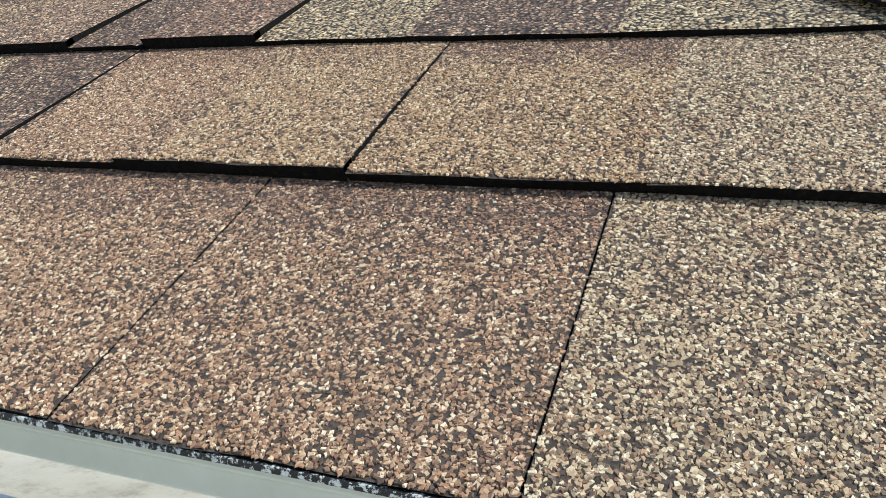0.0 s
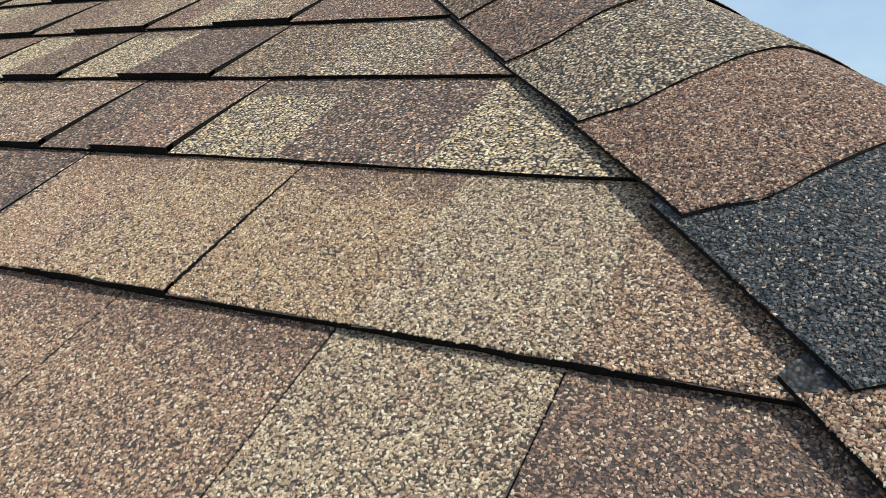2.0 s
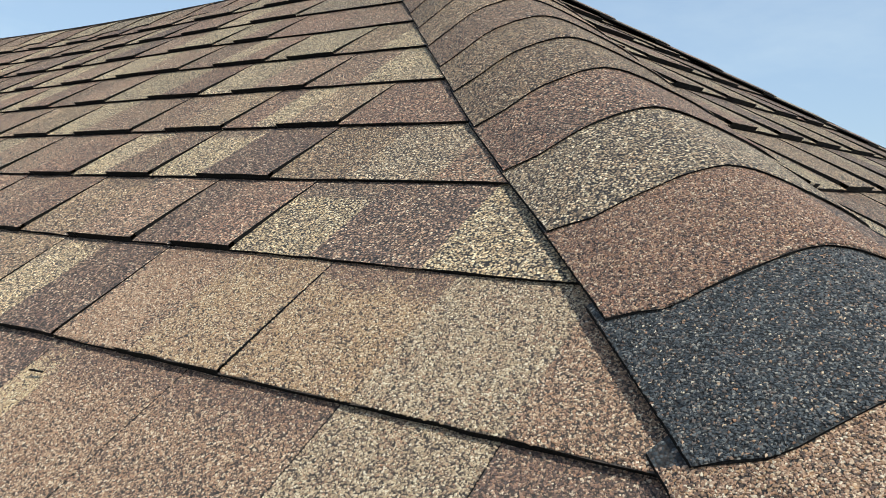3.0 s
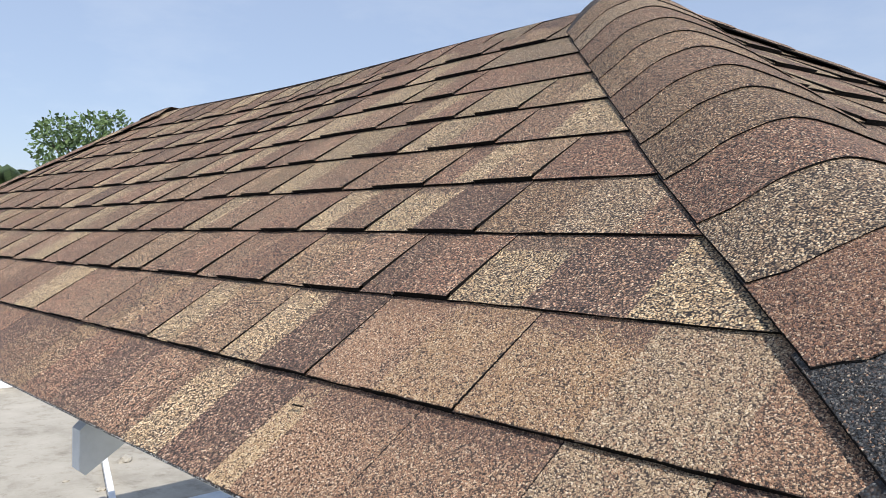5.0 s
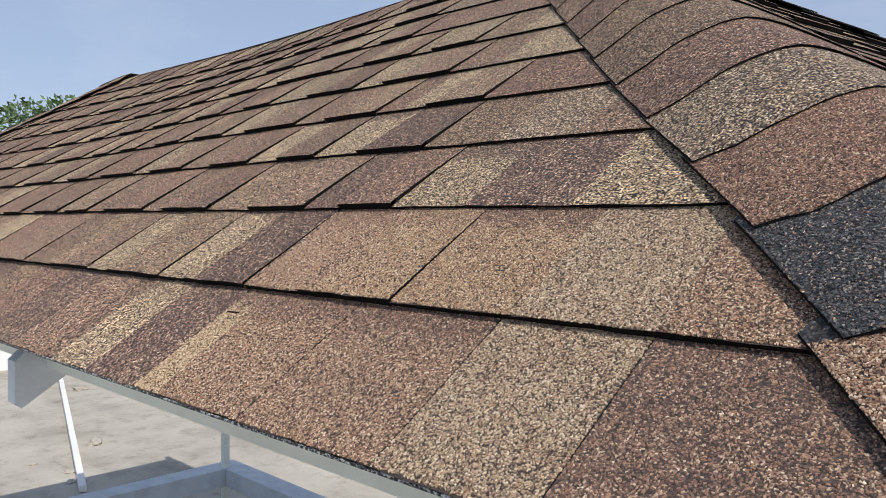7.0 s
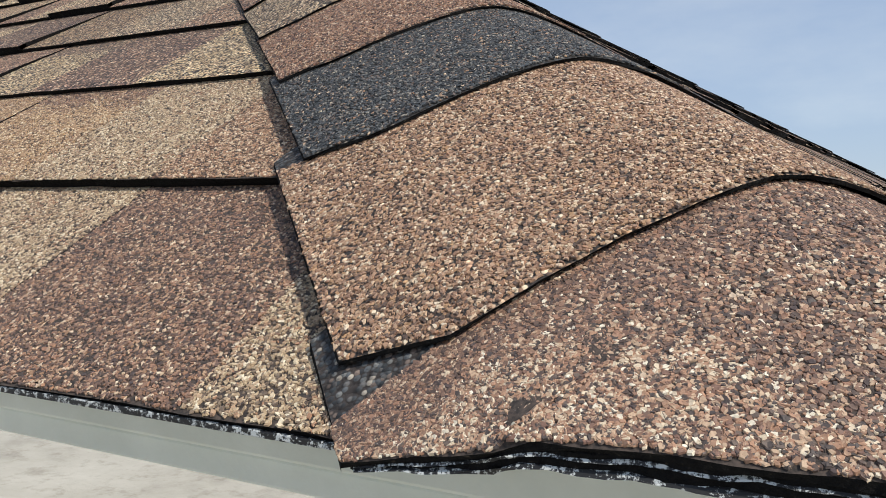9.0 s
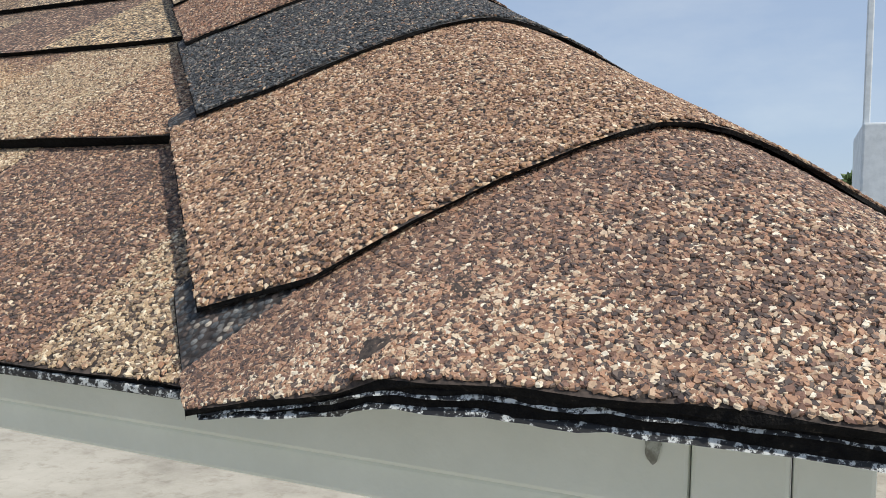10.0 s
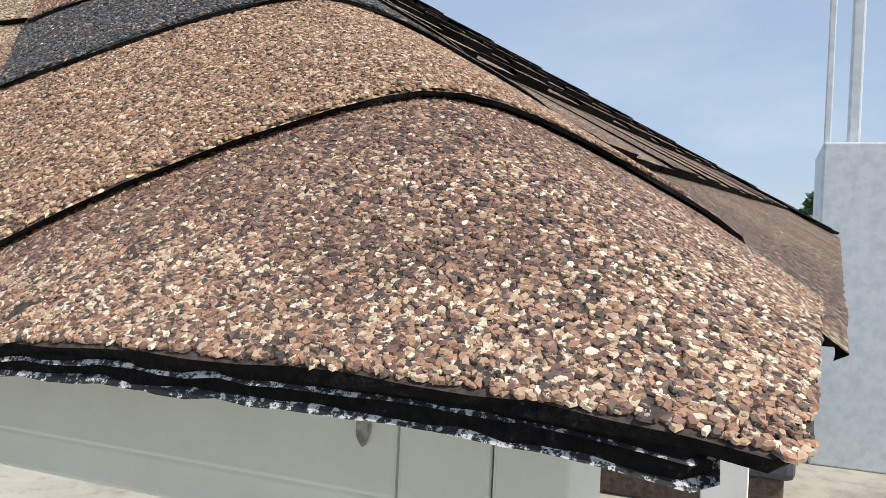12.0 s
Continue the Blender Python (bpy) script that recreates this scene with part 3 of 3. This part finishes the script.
CAP_STEP = 0.1255
CAP_KINDS = ["ochre", "slate", "dark", "olive", "rust", "umber", "umber", "brown", "umber", "umber", "brown", "olive", "umber"]
CAP_AT = [-0.1662, -0.026, 0.0888, 0.2065, 0.333, 0.450, 0.570, 0.676, 0.783, 0.893, 1.00, 1.11, 1.20, 1.30]
CAP_FIRST = -0.1662
hip_top = (HALF - X_R / 2) * R2 + 0.02      # where the hip meets the ridge
at_hip = hip_point


def eave_start(u, inset=0.0):
    """The lowest cap is cut along both eaves."""
    a = HIP_A + u
    return max(-0.010 * R2 - a, (a * (1 - FAN) - (X_R - 0.0055 - inset) * R2) / (1 + FAN))


def cap_start(s0, left):
    """Lower edge, a little bowed, with clipped corners."""
    return lambda u: s0 + 0.024 * u + 0.38 * u * u + max(0.0, -u - left + 0.030, u - 0.128) * 0.7


def bare_from(s0, left=None):
    """Above this line a cap has no granules: the next cap is meant to cover it."""
    return lambda u: (cap_start(s0, left)(u) if left else s0 + 0.024 * u + 0.38 * u * u) + 0.005


LIFT0, LIFT1, END_LIFT = 0.0116, 0.0066, 0.0061
geo = cap_sheet(at_hip, -CAP_LEFT, CAP_HALF, eave_start, CAP_FIRST + 0.05, END_LIFT, 0.0072, 0.0032, 50, cols=40, bare=bare_from(CAP_FIRST))
mesh_part("hip_cap", mesh_of("hip_cap", *geo[:2], [SHINGLE["bedding"], ASPHALT, SHINGLE["slate"]], geo[2]), roof, "lowest brown cap cut along the eaves")
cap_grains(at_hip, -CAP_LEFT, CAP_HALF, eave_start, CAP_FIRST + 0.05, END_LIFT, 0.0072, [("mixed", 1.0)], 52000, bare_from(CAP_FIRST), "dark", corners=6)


def thinning(u, s, lift):
    """The layers under the lowest cap are pressed thin towards its outer end."""
    ref = END_LIFT - 0.0026
    k = min(1.0, max(0.0, (-u - 0.085) / 0.065))
    return hip_point(u, s, ref + (lift - ref) * (1 - 0.72 * k * k) if lift < ref else lift)


for drop, thick, out, name in ((0.0026, 0.0064, 0.0012, "under_layer"), (0.0044, 0.0006, 0.0007, "paint_crust"), (0.0082, 0.0008, 0.0006, "paint_crust")):
    edge = CHIPPED if name == "paint_crust" else ASPHALT
    geo = cap_sheet(thinning, -CAP_LEFT + 0.003, CAP_HALF - 0.02, lambda u, out=out: eave_start(u, 0.012) + out * 1.4, CAP_FIRST, END_LIFT - drop, -0.004, thick, 50, cols=60)
    mesh_part(name, mesh_of(name, *geo[:2], [edge, edge], geo[2]), roof, "chipped white paint" if edge is CHIPPED else "black asphalt layer")
for n in range(13):
    s0, s_next = CAP_AT[n], CAP_AT[n + 1]
    if s0 > hip_top - 0.03:
        break
    left = CAP_SIDE[n] if n < 2 else 0.138
    s1 = min(s_next + 0.05, hip_top + 0.03)
    kind = CAP_KINDS[n % len(CAP_KINDS)]
    geo = cap_sheet(at_hip, -left, CAP_HALF, cap_start(s0, left), s1, LIFT0, LIFT1, 0.0025, n, bare=bare_from(s_next, CAP_SIDE[1] if n == 0 else 0.138))
    mesh_part("hip_cap", mesh_of("hip_cap", *geo[:2], [SHINGLE[kind], ASPHALT, SHINGLE["slate"]], geo[2]), roof,
              "blue-black cap" if kind == "slate" else "")
    if n < 3:
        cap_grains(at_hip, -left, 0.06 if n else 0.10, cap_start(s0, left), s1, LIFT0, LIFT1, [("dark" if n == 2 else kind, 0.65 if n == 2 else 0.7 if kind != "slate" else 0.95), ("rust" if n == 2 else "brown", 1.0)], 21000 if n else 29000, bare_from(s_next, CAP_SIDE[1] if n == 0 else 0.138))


def ridge_place(x_of, y_of, slope):
    def place(u, s, lift):
        x, y = x_of(u, s), y_of(u, s)
        z = RISE - 0.014 + bend(x, 1.468) * CS - bend(0, 1.468) * CS - slope * math.sqrt(u * u + CAP_ROUND ** 2) + slope * CAP_ROUND * 0.45
        return Vector((x, y, z + lift))
    return place


ridge = ridge_place(lambda u, s: X_R - HALF - s, lambda u, s: HALF - u, SN / CS)
ridge_len = (X_R - HALF) - (X_L + HALF)
n = 0
while n * RIDGE_STEP < ridge_len:
    kind = rng.choice(KINDS)
    s0 = ridge_len - n * RIDGE_STEP - RIDGE_STEP
    geo = cap_sheet(lambda u, s, l: ridge(u, s, l), -0.13, 0.13, lambda u, s0=s0: max(s0 - 0.03, -0.04), s0 + RIDGE_STEP + 0.05, 0.010, 0.004, 0.0030, 100 + n, cols=12)
    mesh_part("ridge_cap", mesh_of("ridge_cap", *geo[:2], [SHINGLE[kind], ASPHALT], geo[2]), roof)
    n += 1


def other_hip(corner, top, rise_at=0.0):
    """Hips at the other corners, from the corner up to the ridge's end, both in plan."""
    c, t = Vector(corner), Vector(top)
    way = (t - c).normalized()
    side = Vector((way.y, -way.x))
    rise = RISE / (t - c).length

    def place(u, s, lift):
        q = c + way * s + side * u
        return Vector((q.x, q.y, s * rise - rise * (math.sqrt(u * u + CAP_ROUND ** 2) - CAP_ROUND) - 0.006 + lift + rise_at * (1 - s / (t - c).length)))
    return place, (t - c).length


for corner, top in (((X_L, 0), (X_L + HALF, HALF)), ((X_L, DEPTH), (X_L + HALF, HALF)), ((X_R + FAN * DEPTH, DEPTH), (X_R - HALF, HALF))):
    hip, length = other_hip(corner, top, LEAN * DEPTH if corner[0] > 0 and corner[1] > 1 else 0.0)
    for n in range(14):
        s0 = 0.03 + n * CAP_STEP
        if s0 > length - 0.05:
            break
        geo = cap_sheet(hip, -0.15, 0.15, lambda u, s0=s0: max(abs(u) + 0.004, s0 + max(0.0, abs(u) - 0.118) * 0.75), min(s0 + CAP_STEP + 0.05, length), 0.0085, 0.004, 0.0028, 200 + n, cols=14)
        mesh_part("hip_cap", mesh_of("hip_cap", *geo[:2], [SHINGLE[rng.choice(KINDS)], ASPHALT], geo[2]), roof)

def leaning(bm):
    """Follow the right eave outwards and up."""
    for v in bm.verts:
        v.co.x += FAN * v.co.y
        v.co.z += LEAN * v.co.y
    return bm


# black starter strips under the lowest course and the paint that crept onto them
part("starter_strip", box((X_L - 0.004, -0.0040, -0.0064), (0.236, 0.03, -0.0022), 0.0006), ASPHALT, roof, "black asphalt starter strip")
part("paint_crust", box((X_L - 0.004, -0.0056, -0.0058), (0.225, 0.0, -0.0034), 0.0005), CHIPPED, roof, "chipped white paint")
part("starter_strip", leaning(box((X_R - 0.06, 0.19, -0.0068), (X_R - 0.002, DEPTH, -0.0026), 0.0008)), ASPHALT, roof, "black asphalt starter strip")

# ---- the steel frame of the pavilion ----
frame_root = thing("pavilion_frame", ROOT, "pale grey painted steel tube frame carrying the roof", "frame")
part("fascia_tube", box((X_L + 0.10, 0.050, -0.0330), (0.3428, 0.080, 0.0140), 0.0015), PAINT, frame_root)
part("fascia_tube", box((X_L + 0.10, 0.0535, -0.0460), (0.3428, 0.084, -0.0333), 0.0015), PAINT, frame_root)
part("fascia_tube", box((X_L + 0.03, DEPTH - 0.034, -0.030), (X_R - 0.04, DEPTH, -0.0070), 0.0015), PAINT, frame_root)
part("fascia_tube", box((X_L + 0.03, 0.036, -0.030), (X_L + 0.06, DEPTH - 0.036, -0.0070), 0.0015), PAINT, frame_root)
for x0, y0 in ((0.3432, 0.0492), (-4.50, 2.40)):
    part("post", box((x0, y0, -EAVE_HEIGHT), (x0 + 0.0246, y0 + 0.040, 0.0080), 0.0012), PAINT, frame_root)
    part("post", box((x0 + 0.0250, y0, -EAVE_HEIGHT), (x0 + 0.0440, y0 + 0.040, 0.0080), 0.0012), PAINT, frame_root)
part("post", box((0.290, DEPTH - 0.16, -EAVE_HEIGHT), (0.420, DEPTH - 0.060, 0.04), 0.004), WHITE, frame_root)
# a bent staple left standing in the lowest course
bm = box((-0.436, 0.0790, 0.0615), (-0.420, 0.0815, 0.0630), 0.0004)
bmesh.ops.rotate(bm, verts=bm.verts, cent=(-0.428, 0.080, 0.062), matrix=Matrix.Rotation(radians(8), 3, "Z"))
part("staple", bm, ASPHALT, roof, "small dark bent staple")
# a rough dark weld spot on the fascia by the post
RUST = paint_mat("weld_rust", (0.40, 0.42, 0.38), (0.20, 0.20, 0.17), 0.9, 300)
bm = bmesh.new()
bmesh.ops.create_icosphere(bm, subdivisions=3, radius=0.0026)
for v in bm.verts:
    v.co = Vector((v.co.x * 0.8, v.co.y * 0.22, v.co.z * 1.5)) * (1 + 0.5 * noise.noise(v.co * 700)) + Vector((0.3333, 0.0494, -0.0155))
part("weld_spot", bm, RUST, frame_root, "dark chipped weld spot")
# a rafter with its tail cut plumb just inside the eave
bm = bmesh.new()
prof = [(0.036, 0.006), (0.036, -0.012), (0.014, -0.033), (0.014, -0.088), (0.022, -0.095), (HALF - 0.02, (HALF - 0.02) * SN / CS - 0.16), (HALF - 0.02, (HALF - 0.02) * SN / CS - 0.07)]
loops = [[bm.verts.new((x, y, z)) for y, z in prof] for x in (-0.878, -0.850)]
bm.faces.new(loops[0])
bm.faces.new(loops[1][::-1])
for i in range(len(prof)):
    j = (i + 1) % len(prof)
    bm.faces.new((loops[0][j], loops[0][i], loops[1][i], loops[1][j]))
bmesh.ops.recalc_face_normals(bm, faces=bm.faces[:])
part("rafter", bm, GREY_PAINT, frame_root)
for lo, hi in (((-4.60, 0.02, -1.62), (-4.44, 2.55, -1.5)), ((-4.44, 2.40, -1.62), (0.30, 2.55, -1.5))):
    part("base_beam", box(lo, hi, 0.004), GREY_PAINT, frame_root)

# ---- things on and beyond the terrace ----
def straight_tube(name, a, b, size, material, label, category):
    a, b = Vector(a), Vector(b)
    bm = box((-size / 2, -size / 2, 0), (size / 2, size / 2, (b - a).length), size * 0.08)
    me = bpy.data.meshes.new(name)
    bm.to_mesh(me)
    bm.free()
    me.materials.append(material)
    ob = new(name, me)
    ob.matrix_world = Matrix.Translation(a) @ (b - a).to_track_quat("Z", "Y").to_matrix().to_4x4()
    return tagged(ob, label, category)


straight_tube("steel_tube", (-10.08, 3.35, 0.03), (-5.65, 1.93, 0.03), 0.05, WHITE, "white painted steel tube lying on the concrete", "tube")


def rubble(x, y, size, seed):
    r = random.Random(seed)
    bm = bmesh.new()
    bmesh.ops.create_icosphere(bm, subdivisions=2, radius=size)
    for v in bm.verts:
        k = 0.8 + 0.45 * noise.noise(v.co / size * 1.3 + Vector((seed, 0, 0)))
        v.co = Vector((v.co.x * 1.2 * k, v.co.y * 0.8 * k, max(v.co.z * 0.55 * k, -0.2 * size)))
    me = bpy.data.meshes.new("broken_concrete")
    bm.to_mesh(me)
    bm.free()
    me.materials.append(CONCRETE)
    ob = new("broken_concrete", me)
    ob.matrix_world = pose(x, y, 0.2 * size, 0, 0, r.uniform(0, 360))
    tagged(ob, "lump of broken grey concrete on the terrace", "rubble", "rubble on the terrace")


for n, (x, y, size) in enumerate(((-6.88, 2.50, 0.085), (-6.2, 2.03, 0.045), (-5.95, 1.95, 0.045), (-9.3, 3.3, 0.09), (-6.6, 1.9, 0.03))):
    rubble(x, y, size, n)

# the pale pier with two tall poles, and an added dark grey block, beyond the back of the pavilion
pier = thing("gate_pier", Matrix(), "tall pale blue-grey painted masonry pier", "pier")
part("body", box((0.915, 8.0, 0), (2.6, 9.2, 3.02), 0.02), GREY_PAINT, pier)
part("pole", box((0.93, 8.2, 3.02), (0.99, 8.26, 7.5), 0.01), GREY_PAINT, pier, "slim painted pole")
part("pole", box((1.13, 8.2, 3.02), (1.24, 8.31, 7.5), 0.02), GREY_PAINT, pier, "slim painted pole")
# an assumed block, dark grey above and brown below, fills the view past the post
BLOCK_GREY = paint_mat("dark_grey_block", (0.085, 0.09, 0.10), (0.06, 0.062, 0.07), 0.8)
stack = thing("dark_block", Matrix(), "low dark grey block with a brown base on the terrace", "stack")
bm = box((-3.2, 6.0, 0.30), (0.72, 7.4, 0.98), 0.06)
bmesh.ops.subdivide_edges(bm, edges=bm.edges[:], cuts=4, use_grid_fill=True)
for v in bm.verts:
    v.co += Vector((0.03, 0.03, 0.05)) * noise.noise(v.co * 1.7)
part("block_body", bm, BLOCK_GREY, stack)
part("block_base", box((-3.1, 6.1, 0), (0.65, 7.3, 0.30), 0.02), BARK, stack, "brown base of the block")


# ---- plants ----
def leaf_cloud(centres, count, leaf, seed, spread):
    """Many small bent leaves round the given centres."""
    rs = np.random.RandomState(seed)
    verts, faces = [], []
    for n in range(count):
        cx, cy, cz, cr = centres[rs.randint(len(centres))]
        d = rs.normal(0, 1, 3)
        d /= np.linalg.norm(d)
        c = Vector((cx, cy, cz)) + Vector(d * cr * rs.uniform(0.45, 1.0)) * spread
        way = Vector(d + rs.normal(0, 0.7, 3) + np.array([0, 0, -0.25])).normalized()
        side = way.cross(Vector(rs.normal(0, 1, 3))).normalized()
        up = side.cross(way)
        size = leaf * rs.uniform(0.6, 1.3)
        base = len(verts)
        verts += [c, c + way * size * 0.5 + side * size * 0.28 + up * size * 0.08, c + way * size, c + way * size * 0.5 - side * size * 0.28 + up * size * 0.08]
        faces.append((base, base + 1, base + 2, base + 3))
    return verts, faces


def limb(bm, a, b, ra, rb, seg=7):
    a, b = Vector(a), Vector(b)
    q = (b - a).to_track_quat("Z", "Y")
    rings = []
    for p, r in ((a, ra), (b, rb)):
        rings.append([bm.verts.new(p + q @ Vector((r * math.cos(6.2832 * i / seg), r * math.sin(6.2832 * i / seg), 0))) for i in range(seg)])
    for i in range(seg):
        bm.faces.new((rings[0][i], rings[0][(i + 1) % seg], rings[1][(i + 1) % seg], rings[1][i]))


def tree(x, y, height, width, seed, label):
    r = random.Random(seed)
    root = thing("tree", pose(x, y, 0), label, "tree", "trees beyond the terrace")
    bm = bmesh.new()
    fork = height * 0.5
    limb(bm, (0, 0, -0.1), (0.05, 0, fork), 0.14, 0.09)
    centres = []
    for n in range(11):
        ang = r.uniform(0, 6.28)
        tip = (math.cos(ang) * width * r.uniform(0.15, 0.5), math.sin(ang) * width * r.uniform(0.15, 0.5), height * r.uniform(0.66, 0.97))
        limb(bm, (0.05, 0, fork), tip, 0.06, 0.015, 5)
        centres.append((*tip, width * r.uniform(0.10, 0.19)))
    part("trunk", bm, BARK, root)
    v, f = leaf_cloud(centres, 4200, 0.15, seed, 1.25)
    mesh_part("crown", mesh_of("crown", v, f, [LEAF]), root, "open crown of small green leaves")


def palm(x, y, height, seed):
    r = random.Random(seed)
    root = thing("palm_tree", pose(x, y, 0), "green palm with drooping feathery fronds", "tree", "trees beyond the terrace")
    bm = bmesh.new()
    limb(bm, (0, 0, -0.1), (0.1, 0.05, height), 0.13, 0.09)
    part("trunk", bm, BARK, root)
    for n in range(20):
        ang, rise = 6.2832 * n / 20 + r.uniform(-0.2, 0.2), r.uniform(0.2, 1.0)
        verts, faces = [], []
        steps = 44
        for i in range(steps):
            t = i / steps
            d = 1.5 * t
            p = Vector((0.1 + math.cos(ang) * d, 0.05 + math.sin(ang) * d, height + rise * d - 0.75 * d * d))
            side = Vector((-math.sin(ang), math.cos(ang), 0))
            ahead = Vector((math.cos(ang), math.sin(ang), -0.4))
            for sgn in (-1, 1):
                base = len(verts)
                ln = 0.55 * (1 - 0.6 * t)
                verts += [p, p + ahead * 0.10, p + side * sgn * ln * 0.8 + ahead * ln * 0.6 - Vector((0, 0, ln * 0.35))]
                faces.append((base, base + 1, base + 2))
        mesh_part("frond", mesh_of("frond", verts, faces, [FROND]), root)


tree(-22.4, 7.95, 5.10, 2.7, 5, "leafy green broadleaf tree with an open crown")
palm(-26.5, 6.5, 3.75, 8)
palm(-26.5, 4.52, 3.60, 9)
tree(1.20, 17.0, 3.15, 0.7, 12, "small green tree seen past the pier")
centres = [(-30 + rng.uniform(-2, 2), -14 + 0.9 * i, rng.uniform(0.6, 2.5), rng.uniform(0.8, 1.25)) for i in range(30)]
v, f = leaf_cloud(centres, 15000, 0.34, 21, 1.0)
tagged(new("tree_line", mesh_of("tree_line", v, f, [FROND])), "distant line of dark green trees and scrub", "trees", kind="stuff")
centres = [(-13 + rng.uniform(-0.6, 0.6), -5 + 0.55 * i, rng.uniform(0.2, 0.75), rng.uniform(0.4, 0.6)) for i in range(26)]
v, f = leaf_cloud(centres, 9000, 0.17, 22, 1.0)
tagged(new("scrub", mesh_of("scrub", v, f, [FROND])), "dark green scrub behind the parapet", "bushes", kind="stuff")

# ---- single shingles last ----
for kind, (v, f, i, tone) in singles:
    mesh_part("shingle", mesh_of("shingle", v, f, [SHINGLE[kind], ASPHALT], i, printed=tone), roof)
for kind, geos in rest.items():
    vv, ff, ii, tt = [], [], [], []
    for v, f, i, tone in geos:
        base = len(vv)
        vv += v
        ff += [tuple(a + base for a in q) for q in f]
        ii += i
        tt += tone
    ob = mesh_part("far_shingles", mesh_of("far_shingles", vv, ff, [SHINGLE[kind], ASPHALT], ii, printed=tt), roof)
    tagged(ob, kind="stuff")
for key in list(grains.sets):
    tagged(mesh_part("granules", grains.build(key), roof, "loose mineral granules bedded in asphalt"), kind="stuff")
